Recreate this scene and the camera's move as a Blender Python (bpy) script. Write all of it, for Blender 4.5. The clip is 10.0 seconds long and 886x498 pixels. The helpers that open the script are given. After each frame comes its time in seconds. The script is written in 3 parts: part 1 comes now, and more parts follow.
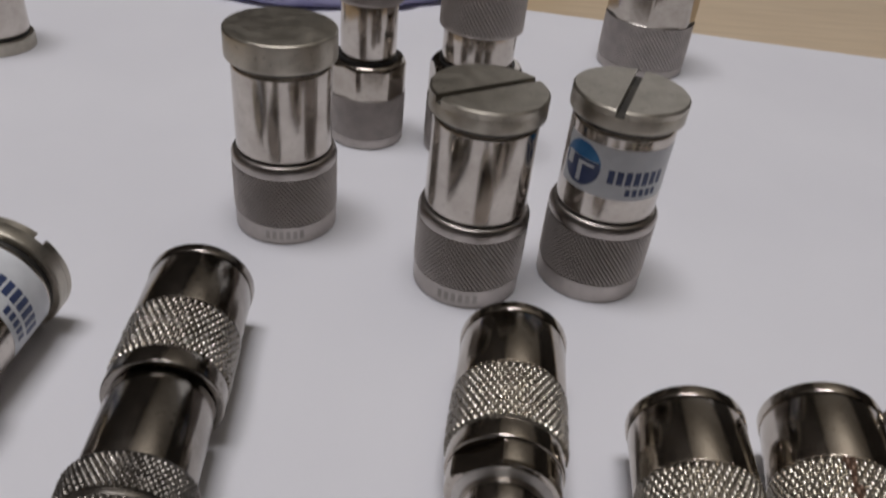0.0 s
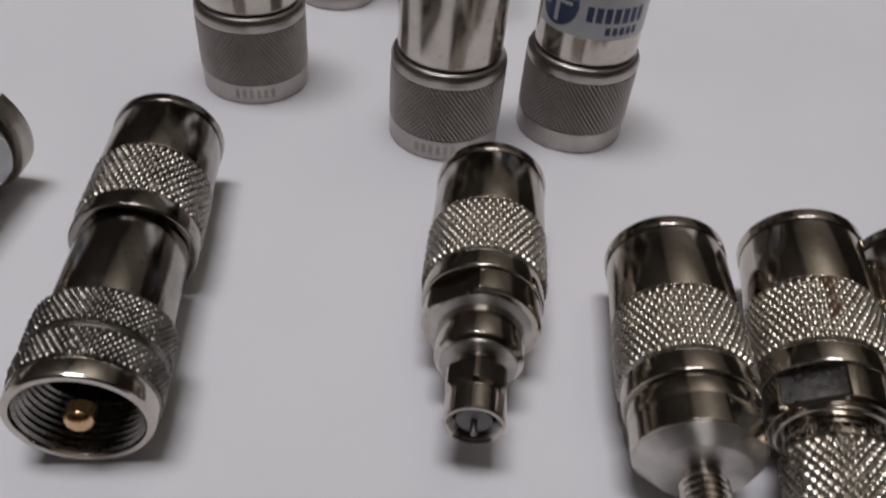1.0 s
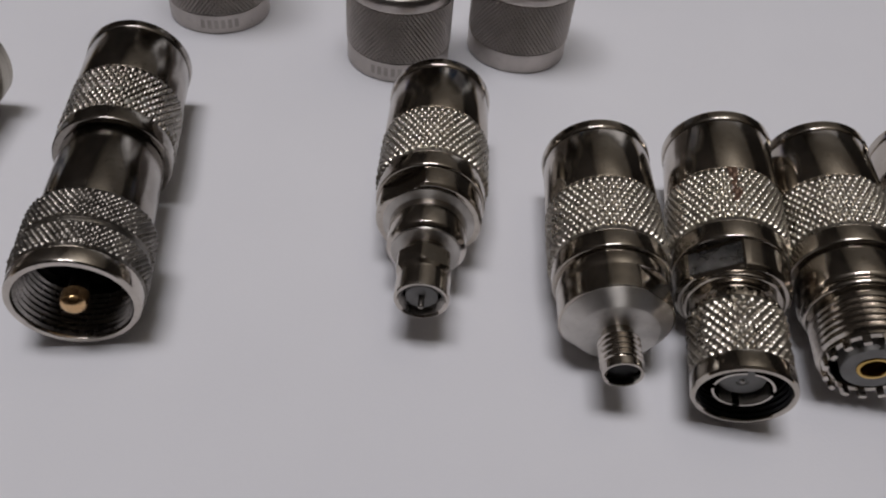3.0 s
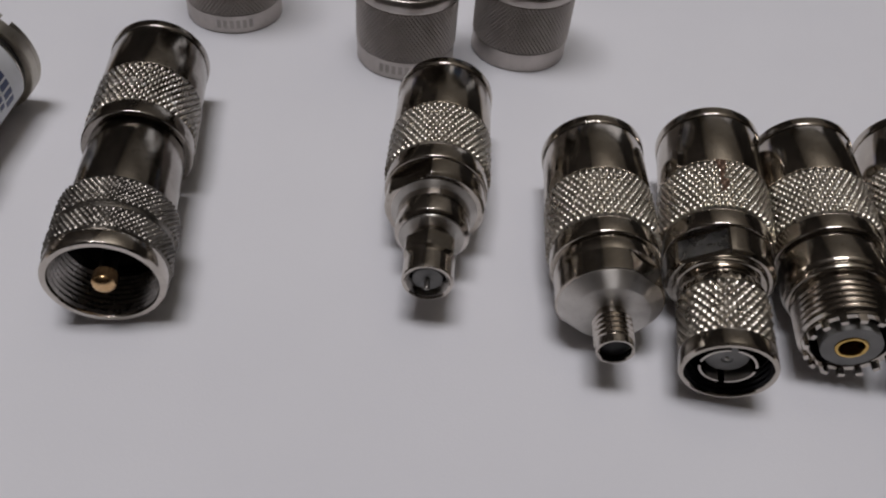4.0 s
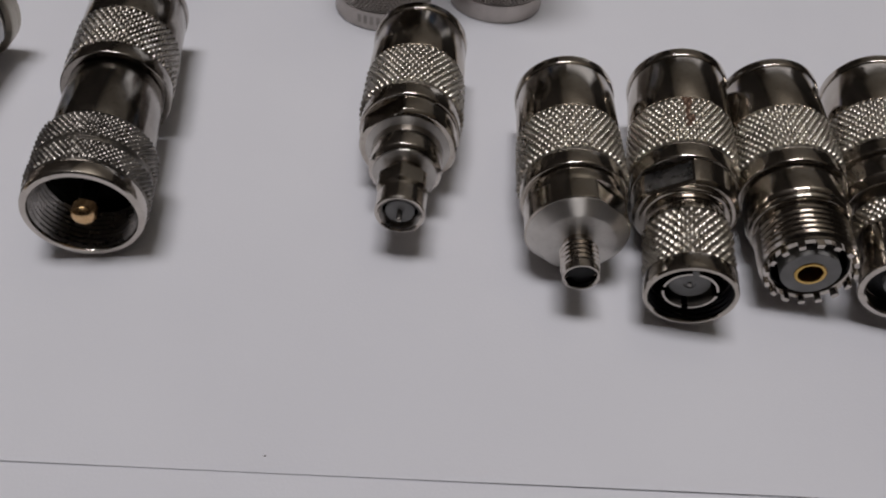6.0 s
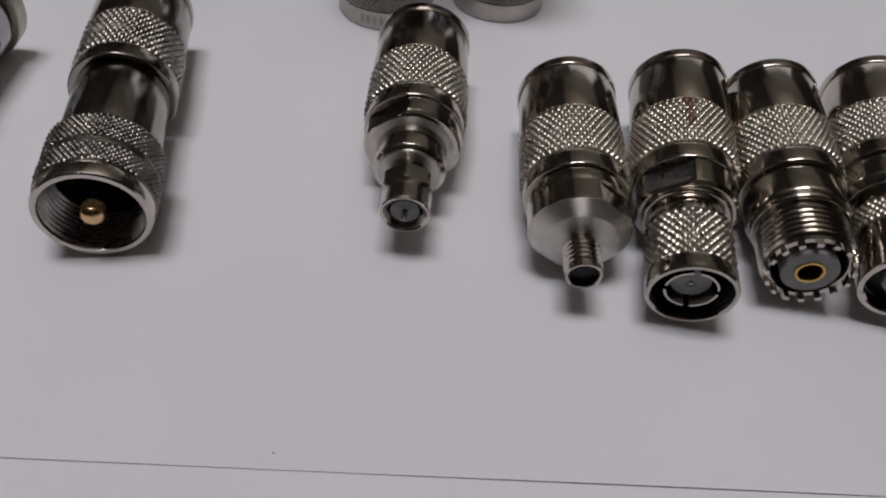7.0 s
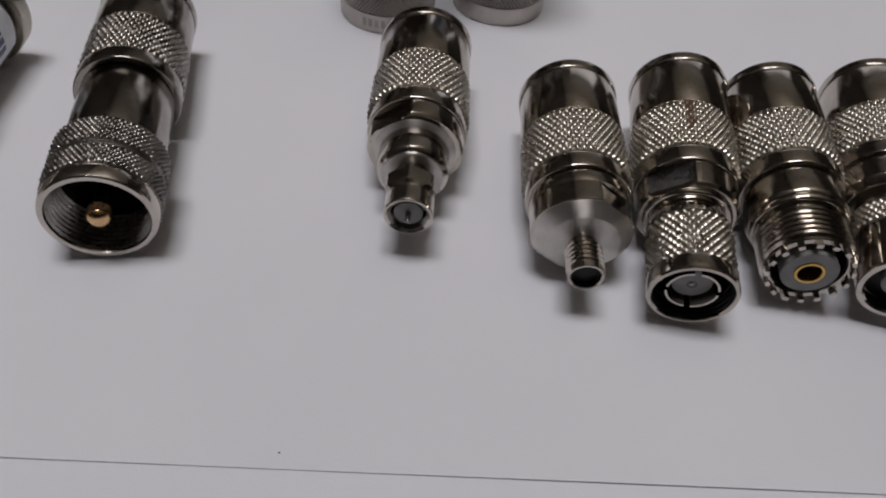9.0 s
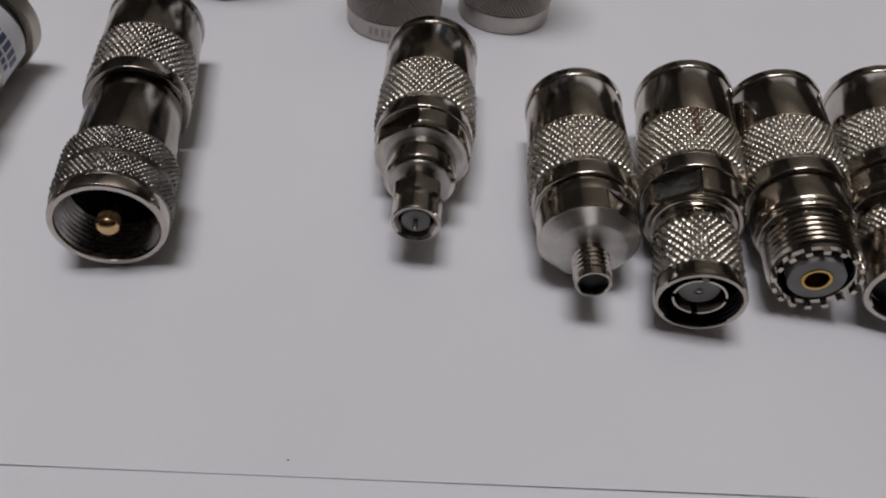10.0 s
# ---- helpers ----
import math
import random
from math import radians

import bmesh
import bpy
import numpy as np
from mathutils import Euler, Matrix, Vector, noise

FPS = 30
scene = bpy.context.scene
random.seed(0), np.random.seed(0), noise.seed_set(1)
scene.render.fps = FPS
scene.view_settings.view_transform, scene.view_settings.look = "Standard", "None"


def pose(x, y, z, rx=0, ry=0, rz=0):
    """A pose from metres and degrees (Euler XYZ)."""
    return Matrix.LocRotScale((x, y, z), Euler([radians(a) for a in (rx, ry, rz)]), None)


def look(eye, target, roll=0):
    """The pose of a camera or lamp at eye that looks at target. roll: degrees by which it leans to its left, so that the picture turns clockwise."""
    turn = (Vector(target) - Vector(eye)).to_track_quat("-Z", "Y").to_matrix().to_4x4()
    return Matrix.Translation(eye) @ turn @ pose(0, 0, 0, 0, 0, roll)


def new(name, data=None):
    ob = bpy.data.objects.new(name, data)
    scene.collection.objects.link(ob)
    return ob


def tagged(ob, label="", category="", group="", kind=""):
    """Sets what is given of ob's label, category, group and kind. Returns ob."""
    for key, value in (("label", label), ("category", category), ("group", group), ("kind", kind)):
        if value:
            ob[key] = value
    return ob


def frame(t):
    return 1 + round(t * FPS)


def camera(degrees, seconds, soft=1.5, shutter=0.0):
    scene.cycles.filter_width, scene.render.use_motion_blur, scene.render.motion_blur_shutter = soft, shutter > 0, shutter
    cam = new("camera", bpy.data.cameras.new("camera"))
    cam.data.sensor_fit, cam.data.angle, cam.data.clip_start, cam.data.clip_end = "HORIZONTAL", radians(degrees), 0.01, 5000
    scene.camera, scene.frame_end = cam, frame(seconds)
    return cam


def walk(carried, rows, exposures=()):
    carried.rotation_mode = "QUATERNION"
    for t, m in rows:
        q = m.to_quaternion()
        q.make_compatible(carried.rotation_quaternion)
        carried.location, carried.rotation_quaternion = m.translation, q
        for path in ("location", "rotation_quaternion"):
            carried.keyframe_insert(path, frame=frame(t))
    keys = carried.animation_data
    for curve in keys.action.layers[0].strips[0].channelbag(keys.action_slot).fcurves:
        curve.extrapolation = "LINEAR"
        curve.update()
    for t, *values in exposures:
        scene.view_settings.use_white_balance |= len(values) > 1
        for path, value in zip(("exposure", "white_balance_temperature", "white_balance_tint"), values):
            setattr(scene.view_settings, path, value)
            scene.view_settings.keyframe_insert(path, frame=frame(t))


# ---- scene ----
cam = camera(60.47, 10.0, soft=2.1, shutter=0.5)
PATH = [
    (0, (0.00235, -0.04958, 0.09827), (54.406, 6.483, -6.091)),
    (0.5, (0.00419, -0.05218, 0.09322), (50.757, 6.122, -6.793)),
    (1, (0.00532, -0.05386, 0.08883), (47.312, 5.934, -8.010)),
    (1.5, (0.00606, -0.05648, 0.08731), (44.209, 5.973, -9.243)),
    (2, (0.00779, -0.05961, 0.08759), (43.079, 6.051, -10.128)),
    (2.5, (0.00889, -0.06406, 0.08997), (43.144, 6.186, -10.497)),
    (2.7, (0.00878, -0.06620, 0.09104), (43.517, 6.194, -10.643)),
    (3.8, (0.00680, -0.07475, 0.09589), (44.010, 6.410, -10.775)),
    (4, (0.00709, -0.07586, 0.09626), (43.900, 6.205, -10.313)),
    (4.5, (0.00758, -0.07708, 0.09576), (43.131, 5.992, -10.180)),
    (5, (0.00978, -0.08117, 0.09327), (43.110, 5.953, -10.338)),
    (5.5, (0.01081, -0.08321, 0.09307), (42.640, 6.228, -10.768)),
    (5.7, (0.01057, -0.08380, 0.09310), (42.758, 6.301, -10.900)),
    (6.8, (0.00896, -0.08463, 0.09464), (42.535, 6.434, -11.368)),
    (7, (0.00896, -0.08466, 0.09487), (42.372, 6.436, -11.258)),
    (7.5, (0.00908, -0.08484, 0.09476), (42.135, 6.176, -10.895)),
    (8, (0.00832, -0.08527, 0.09466), (42.331, 6.635, -11.454)),
    (8.5, (0.00842, -0.08532, 0.09532), (42.304, 6.581, -11.445)),
    (9, (0.00809, -0.08540, 0.09550), (42.576, 6.449, -11.395)),
    (9.5, (0.00808, -0.08591, 0.09574), (42.932, 5.907, -10.755)),
    (10, (0.00742, -0.08571, 0.09567), (43.170, 5.946, -10.903)),
]

walk(cam, [(t, pose(*eye, tilt, 0, yaw) @ pose(0, 0, 0, 0, 0, roll)) for t, eye, (tilt, roll, yaw) in PATH],
     exposures=[(0.0, 0.18), (0.5, 0.15), (1.0, 0.15), (2.5, 0.08), (10.0, 0.03)])

# ---- light ----
world = bpy.data.worlds.new("world")
scene.world = world
world.use_nodes = True
world.node_tree.nodes["Background"].inputs["Color"].default_value = (0.5, 0.55, 0.65, 1)
world.node_tree.nodes["Background"].inputs["Strength"].default_value = 0.04


# The unseen room is turned so its edges mirror along the adapters.
ROOM = pose(0, 0, 0, 0, 0, -9.0)


def area_lamp(name, eye, target, sx, sy, power, colour):
    data = bpy.data.lights.new(name, "AREA")
    data.shape, data.size, data.size_y, data.energy, data.color = "RECTANGLE", sx, sy, power, colour
    ob = new(name, data)
    ob.matrix_world = ROOM @ look(eye, target)
    return ob


area_lamp("ceiling_lamp", (-0.18, 0.052, 2.05), (0, 0.05, 0), 0.42, 0.85, 19.6, (1.0, 0.972, 1.0))
# Unseen uplight, added to brighten the ceiling that the metal mirrors.
area_lamp("ceiling_fill_uplight", (0.50, 0.75, 1.45), (0.50, 0.75, 2.2), 0.30, 1.0, 6.0, (1.0, 0.96, 0.95))
# Fill light added in the far wall to lift the ceiling; no known window.
area_lamp("far_fill_light", (1.30, 4.195, 1.15), (1.30, 0.0, 1.15), 2.2, 1.5, 6.0, (0.97, 0.95, 0.98))

# ---- materials ----
CM = 0.01


def material(name):
    m = bpy.data.materials.new(name)
    m.use_nodes = True
    return m, m.node_tree.nodes, m.node_tree.links, m.node_tree.nodes["Principled BSDF"]


def noise_of(nodes, links, scale, detail=4.0, stretch=None):
    tc = nodes.new("ShaderNodeTexCoord")
    tex = nodes.new("ShaderNodeTexNoise")
    tex.inputs["Scale"].default_value, tex.inputs["Detail"].default_value = scale, detail
    if stretch:
        mp = nodes.new("ShaderNodeMapping")
        mp.inputs["Scale"].default_value = stretch
        links.new(tc.outputs["Object"], mp.inputs["Vector"])
        links.new(mp.outputs["Vector"], tex.inputs["Vector"])
    else:
        links.new(tc.outputs["Object"], tex.inputs["Vector"])
    return tex.outputs["Fac"]


def ramp_of(nodes, links, source, lo, hi, a, b):
    r = nodes.new("ShaderNodeValToRGB")
    r.color_ramp.elements[0].position, r.color_ramp.elements[1].position = lo, hi
    r.color_ramp.elements[0].color, r.color_ramp.elements[1].color = (*a, 1), (*b, 1)
    links.new(source, r.inputs["Fac"])
    return r.outputs["Color"]


def range_of(nodes, links, source, lo, hi):
    r = nodes.new("ShaderNodeMapRange")
    r.inputs["From Min"].default_value, r.inputs["From Max"].default_value = 0.3, 0.7
    r.inputs["To Min"].default_value, r.inputs["To Max"].default_value = lo, hi
    links.new(source, r.inputs["Value"])
    return r.outputs["Result"]


def bump_of(nodes, links, bsdf, source, strength, distance):
    b = nodes.new("ShaderNodeBump")
    b.inputs["Strength"].default_value, b.inputs["Distance"].default_value = strength, distance
    links.new(source, b.inputs["Height"])
    links.new(b.outputs["Normal"], bsdf.inputs["Normal"])


def metal(name, dark, light, rough_lo, rough_hi, bump=0.06, grain=(1, 1, 12), dirt=0.45, turned=0.0):
    """Plated metal: patchy tarnish, turning marks round the axis, uneven gloss. turned: how far the lathe grain spreads the gloss."""
    m, nodes, links, bsdf = material(name)
    bsdf.inputs["Metallic"].default_value = 1.0
    tarnish = ramp_of(nodes, links, noise_of(nodes, links, 260, 5), 0.35, 0.65, dark, light)
    smudge = ramp_of(nodes, links, noise_of(nodes, links, 1100, 8), 0.60, 0.72, (0, 0, 0), (dirt, dirt, dirt))
    mix = nodes.new("ShaderNodeMix")
    mix.data_type = "RGBA"
    links.new(smudge, mix.inputs["Factor"])
    links.new(tarnish, mix.inputs[6])
    mix.inputs[7].default_value = (dark[0] * 0.45, dark[1] * 0.43, dark[2] * 0.40, 1)
    links.new(mix.outputs[2], bsdf.inputs["Base Color"])
    links.new(range_of(nodes, links, noise_of(nodes, links, 420, 6), rough_lo, rough_hi), bsdf.inputs["Roughness"])
    bump_of(nodes, links, bsdf, noise_of(nodes, links, 900, 3, grain), bump, 0.0002)
    if turned:
        tangent = nodes.new("ShaderNodeTangent")
        tangent.direction_type, tangent.axis = "RADIAL", "Z"
        links.new(tangent.outputs["Tangent"], bsdf.inputs["Tangent"])
        bsdf.inputs["Anisotropic"].default_value, bsdf.inputs["Anisotropic Rotation"].default_value = turned, 0.25
    return m


def plain(name, a, b, rough, scale=300.0, bump=0.05, dist=0.0002, metallic=0.0):
    m, nodes, links, bsdf = material(name)
    n = noise_of(nodes, links, scale, 5)
    links.new(ramp_of(nodes, links, n, 0.35, 0.65, a, b), bsdf.inputs["Base Color"])
    bsdf.inputs["Roughness"].default_value, bsdf.inputs["Metallic"].default_value = rough, metallic
    bump_of(nodes, links, bsdf, noise_of(nodes, links, scale * 6, 3), bump, dist)
    return m


NICKEL = metal("polished_nickel", (0.44, 0.398, 0.35), (0.53, 0.487, 0.435), 0.10, 0.17, bump=0.04)
KNURL = metal("knurled_nickel", (0.52, 0.48, 0.42), (0.63, 0.59, 0.525), 0.24, 0.36)
WORN = metal("worn_knurled_nickel", (0.40, 0.372, 0.335), (0.55, 0.515, 0.47), 0.18, 0.30)
DULL = metal("dull_knurled_steel", (0.15, 0.138, 0.125), (0.33, 0.308, 0.28), 0.26, 0.42)
TARNISHED = metal("tarnished_nickel", (0.30, 0.275, 0.25), (0.40, 0.372, 0.34), 0.10, 0.18, bump=0.05, dirt=0.6)
CHROME = metal("bright_chrome", (0.50, 0.457, 0.412), (0.60, 0.556, 0.508), 0.12, 0.19, bump=0.03)
SATIN = metal("satin_nickel", (0.42, 0.385, 0.36), (0.50, 0.46, 0.432), 0.30, 0.42, bump=0.10, dirt=0.2)
FINE = metal("fine_knurled_nickel", (0.455, 0.418, 0.39), (0.52, 0.48, 0.45), 0.28, 0.38, dirt=0.1)
CAPMETAL = metal("brushed_cap_metal", (0.43, 0.40, 0.34), (0.52, 0.485, 0.42), 0.34, 0.46, bump=0.12)
# Real scratches; the dark tone paints in the flat's dark reflection.
SCRATCHED = metal("scratched_milled_flat", (0.12, 0.122, 0.127), (0.34, 0.34, 0.345), 0.20, 0.40, bump=0.6, grain=(14, 1, 2), dirt=0.6)
STEEL = metal("machined_steel", (0.50, 0.475, 0.445), (0.60, 0.575, 0.54), 0.34, 0.44, dirt=0.2, turned=0.92)
GOLD = metal("gold_plate", (0.62, 0.40, 0.12), (0.78, 0.54, 0.20), 0.16, 0.28)
COPPERY = metal("worn_gold_plate", (0.62, 0.40, 0.20), (0.80, 0.56, 0.32), 0.16, 0.30)
RUBBER = plain("black_rubber", (0.012, 0.012, 0.012), (0.03, 0.028, 0.025), 0.5)
# Plating coloured darker to carry the shade inside the nuts.
DARKMETAL = metal("shaded_bore_metal", (0.20, 0.185, 0.17), (0.34, 0.32, 0.30), 0.22, 0.36)
SLOT_DARK = plain("dark_slot_strip", (0.018, 0.016, 0.013), (0.05, 0.045, 0.036), 0.7)
# Black of the insulator; elsewhere it paints the shade inside bores and sockets.
BLACK = plain("black_insulator_and_bore_shade", (0.004, 0.004, 0.005), (0.008, 0.008, 0.009), 0.40)
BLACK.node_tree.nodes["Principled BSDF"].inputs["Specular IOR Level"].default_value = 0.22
PTFE = plain("grey_white_insulator", (0.20, 0.197, 0.19), (0.26, 0.256, 0.248), 0.45)
LABEL = plain("white_label_film", (0.70, 0.72, 0.75), (0.77, 0.79, 0.82), 0.28, bump=0.02)
INK = plain("dark_blue_ink", (0.045, 0.065, 0.15), (0.06, 0.085, 0.20), 0.35)
BLUE = plain("bright_blue_ink", (0.03, 0.16, 0.40), (0.06, 0.26, 0.55), 0.35)
ETCH = plain("etched_mark", (0.30, 0.28, 0.255), (0.38, 0.355, 0.325), 0.45, metallic=0.6)
SPECK = plain("dark_speck", (0.03, 0.03, 0.03), (0.06, 0.05, 0.05), 0.7)
WALL = plain("painted_wall", (0.24, 0.22, 0.19), (0.29, 0.265, 0.23), 0.8, 3.0, 0.1, 0.002)
# Unseen walls, dark so that they leave dark bands in the plating.
SIDE = plain("dark_unseen_wall", (0.04, 0.034, 0.029), (0.065, 0.055, 0.046), 0.8, 3.0, 0.1, 0.002)
CEIL = plain("ceiling_paint", (0.76, 0.72, 0.64), (0.80, 0.76, 0.68), 0.85, 3.0, 0.1, 0.002)
# Unseen floor, pale so that it bounces lamp light onto the ceiling.
FLOOR = plain("pale_bounce_floor", (0.40, 0.35, 0.28), (0.48, 0.42, 0.34), 0.6, 3.0, 0.1, 0.002)
LAVENDER = plain("lavender_plastic", (0.36, 0.35, 0.58), (0.48, 0.47, 0.70), 0.35, 60.0, 0.3, 0.001)


def paper_material():
    m, nodes, links, bsdf = material("white_paper")
    wide = ramp_of(nodes, links, noise_of(nodes, links, 14, 3), 0.3, 0.7, (0.737, 0.738, 0.782), (0.782, 0.784, 0.824))
    links.new(wide, bsdf.inputs["Base Color"])
    bsdf.inputs["Roughness"].default_value = 0.75
    bump_of(nodes, links, bsdf, noise_of(nodes, links, 2200, 4), 0.12, 0.0002)
    return m


def wood_material():
    m, nodes, links, bsdf = material("pale_wood_laminate")
    links.new(ramp_of(nodes, links, noise_of(nodes, links, 22, 6, (1, 14, 1)), 0.3, 0.7,
                      (0.50, 0.37, 0.22), (0.60, 0.46, 0.29)), bsdf.inputs["Base Color"])
    bsdf.inputs["Roughness"].default_value = 0.42
    return m


def stained_knurl():
    """The knurled plating with one narrow rust streak along the top."""
    m, nodes, links, bsdf = material("rust_streaked_knurl")
    bsdf.inputs["Metallic"].default_value = 1.0
    tc = nodes.new("ShaderNodeTexCoord")
    sep = nodes.new("ShaderNodeSeparateXYZ")
    links.new(tc.outputs["Object"], sep.inputs["Vector"])
    wob = noise_of(nodes, links, 700, 4)

    def op(kind, a, b):
        n = nodes.new("ShaderNodeMath")
        n.operation = kind
        for k, v in enumerate((a, b)):
            if isinstance(v, (int, float)):
                n.inputs[k].default_value = v
            else:
                links.new(v, n.inputs[k])
        return n.outputs[0]

    x = op("ABSOLUTE", op("ADD", op("SUBTRACT", sep.outputs["X"], -0.0013), op("MULTIPLY", op("SUBTRACT", wob, 0.5), 0.0026)), 0.0)
    near = op("LESS_THAN", x, 0.00050)
    up = op("GREATER_THAN", sep.outputs["Y"], 0.0)
    short = op("LESS_THAN", op("ADD", sep.outputs["Z"], op("MULTIPLY", wob, 0.003)), 0.0236)
    mask = op("MULTIPLY", op("MULTIPLY", near, op("MULTIPLY", up, short)), 0.85)
    mix = nodes.new("ShaderNodeMix")
    mix.data_type = "RGBA"
    links.new(mask, mix.inputs["Factor"])
    links.new(ramp_of(nodes, links, noise_of(nodes, links, 260, 5), 0.35, 0.65, (0.56, 0.515, 0.445), (0.68, 0.635, 0.56)), mix.inputs[6])
    mix.inputs[7].default_value = (0.17, 0.09, 0.055, 1)
    links.new(mix.outputs[2], bsdf.inputs["Base Color"])
    rough = op("ADD", 0.28, op("MULTIPLY", mask, 0.4))
    links.new(rough, bsdf.inputs["Roughness"])
    return m


PAPER, WOOD, RUSTY = paper_material(), wood_material(), stained_knurl()

# ---- mesh helpers (lengths in centimetres along and around a local axis z) ----


def finish(bm, sharp=28.0):
    bmesh.ops.recalc_face_normals(bm, faces=bm.faces)
    for fc in bm.faces:
        fc.smooth = True
    limit = radians(sharp)
    for e in bm.edges:
        if len(e.link_faces) == 2 and e.calc_face_angle(0.0) > limit:
            e.smooth = False
    bmesh.ops.scale(bm, vec=(CM, CM, CM), verts=bm.verts)


def part(name, bm, mat, parent=None, label="", sharp=28.0, front=None):
    """One mesh object. front: a second material for the faces that look along the axis."""
    finish(bm, sharp)
    for fc in bm.faces:
        fc.material_index = int(front is not None and fc.normal.z > 0.4)
    me = bpy.data.meshes.new(name)
    bm.to_mesh(me)
    bm.free()
    for m in (mat, front):
        if m:
            me.materials.append(m)
    ob = new(name, me)
    ob.parent = parent
    if label:
        tagged(ob, label=label)
    return ob


def lathe(profile, seg=80, flats=0, apothem=0.0, turn=0.0, into=None, pair=False):
    """A closed ring of profile points (r, s) turned about z. flats: planes cut at that apothem."""
    bm = into or bmesh.new()
    rings = []
    for r, s in profile:
        ring = []
        if r < 1e-6:
            rings.append([bm.verts.new((0, 0, s))])
            continue
        for k in range(seg):
            a = 2 * math.pi * k / seg
            q = r
            if flats:
                step = 2 * math.pi / flats
                d = (a - radians(turn) + step / 2) % step - step / 2
                q = min(r, apothem / max(0.2, math.cos(d)))
            ring.append(bm.verts.new((q * math.cos(a), q * math.sin(a), s)))
        rings.append(ring)
    for a, b in zip(rings, rings[1:]):
        for k in range(seg):
            n = (k + 1) % seg
            if len(a) == 1 and len(b) == 1:
                continue
            if len(a) == 1:
                bm.faces.new((a[0], b[n], b[k]))
            elif len(b) == 1:
                bm.faces.new((a[k], a[n], b[0]))
            else:
                bm.faces.new((a[k], a[n], b[n], b[k]))
    return bm


def solid(points, bevel=0.03, seg=80, **kw):
    """A solid of revolution from corner points, closed on the axis, its corners rounded a little."""
    pts = [(0.0, points[0][1])] + list(points) + [(0.0, points[-1][1])]
    out = [pts[0]]
    for p, c, n in zip(pts, pts[1:], pts[2:]):
        u, v = Vector((p[0] - c[0], p[1] - c[1])), Vector((n[0] - c[0], n[1] - c[1]))
        w = min(bevel, 0.42 * u.length, 0.42 * v.length)
        if w < 0.004 or abs(u.normalized().dot(v.normalized())) > 0.98:
            out.append(c)
            continue
        a, b = Vector(c) + u.normalized() * w, Vector(c) + v.normalized() * w
        mid = (a + b) * 0.25 + Vector(c) * 0.5
        out += [tuple(a), tuple(mid), tuple(b)]
    out.append(pts[-1])
    return lathe(out, seg, **kw)


def knurl(r, s0, s1, around, rows, depth, flat=0.35, jitter=0.0, lean=0.0, lift=1.0, hole=0.0):
    """Crossed-cut knurling: raised truncated diamonds on a plain core."""
    rng = random.Random(int(r * 1000) + around * 7 + rows)
    bm = lathe([(hole, s0), (r - depth, s0), (r - depth, s1), (hole, s1)], 72)
    dw, dh = 2 * math.pi / around, (s1 - s0) / rows

    def at(a, s, q):
        a += lean * (s - s0)
        return bm.verts.new((q * math.cos(a), q * math.sin(a), s))

    for j in range(2 * rows - 1):
        sc = s0 + (j + 1) * dh / 2
        for i in range(around):
            ac = (i + 0.5 * (j % 2)) * dw
            base = [(ac - dw / 2, sc), (ac, sc - dh / 2), (ac + dw / 2, sc), (ac, sc + dh / 2)]
            k = flat * (1 + rng.uniform(-jitter, jitter))
            q = r + rng.uniform(-jitter, 0) * depth
            lo = [at(a, s, r - depth * lift) for a, s in base]
            hi = [at(ac + (a - ac) * k, sc + (s - sc) * k, q) for a, s in base]
            kn = k + (1 - k) * 0.55
            mid = [at(ac + (a - ac) * kn, sc + (s - sc) * kn, q - depth * 0.32) for a, s in base]
            bm.faces.new(hi)
            for n in range(4):
                m = (n + 1) % 4
                bm.faces.new((lo[n], lo[m], mid[m], mid[n]))
                bm.faces.new((mid[n], mid[m], hi[m], hi[n]))
    return bm


def knurl_part(name, mat, parent, label, *args, **kw):
    return part(name, knurl(*args, **kw), mat, parent, label, sharp=179.0)


def thread(r, s0, s1, turns, depth, hole=0.0):
    pts, n = [(r - depth, s0)], turns
    step = (s1 - s0) / n
    for k in range(n):
        a = s0 + k * step
        pts += [(r - depth, a + 0.12 * step), (r, a + 0.42 * step), (r, a + 0.60 * step), (r - depth, a + 0.92 * step)]
    pts.append((r - depth, s1))
    return lathe([(hole, s0)] + pts + [(hole, s1)], 72)


def tube(ro, ri, s0, s1, bevel=0.02, seg=80, floor=None):
    """A pipe, open at s1, with a floor at the depth given."""
    fl = s0 if floor is None else floor
    return lathe([(0, s0), (ro - bevel, s0), (ro, s0 + bevel), (ro, s1 - bevel), (ro - bevel * 0.4, s1 - bevel * 0.3), (ro - bevel, s1),
                  (ri + bevel, s1), (ri, s1 - bevel), (ri, fl), (0, fl)], seg)


def inner_thread(ri, s0, s1, turns, depth):
    """A thin threaded lining of a bore."""
    pts, step = [], (s1 - s0) / turns
    for k in range(turns):
        a = s0 + k * step
        pts += [(ri, a), (ri - depth, a + 0.45 * step), (ri - depth, a + 0.6 * step)]
    pts.append((ri, s1))
    return lathe([(ri + 0.02, s0)] + pts + [(ri + 0.02, s1)], 72)


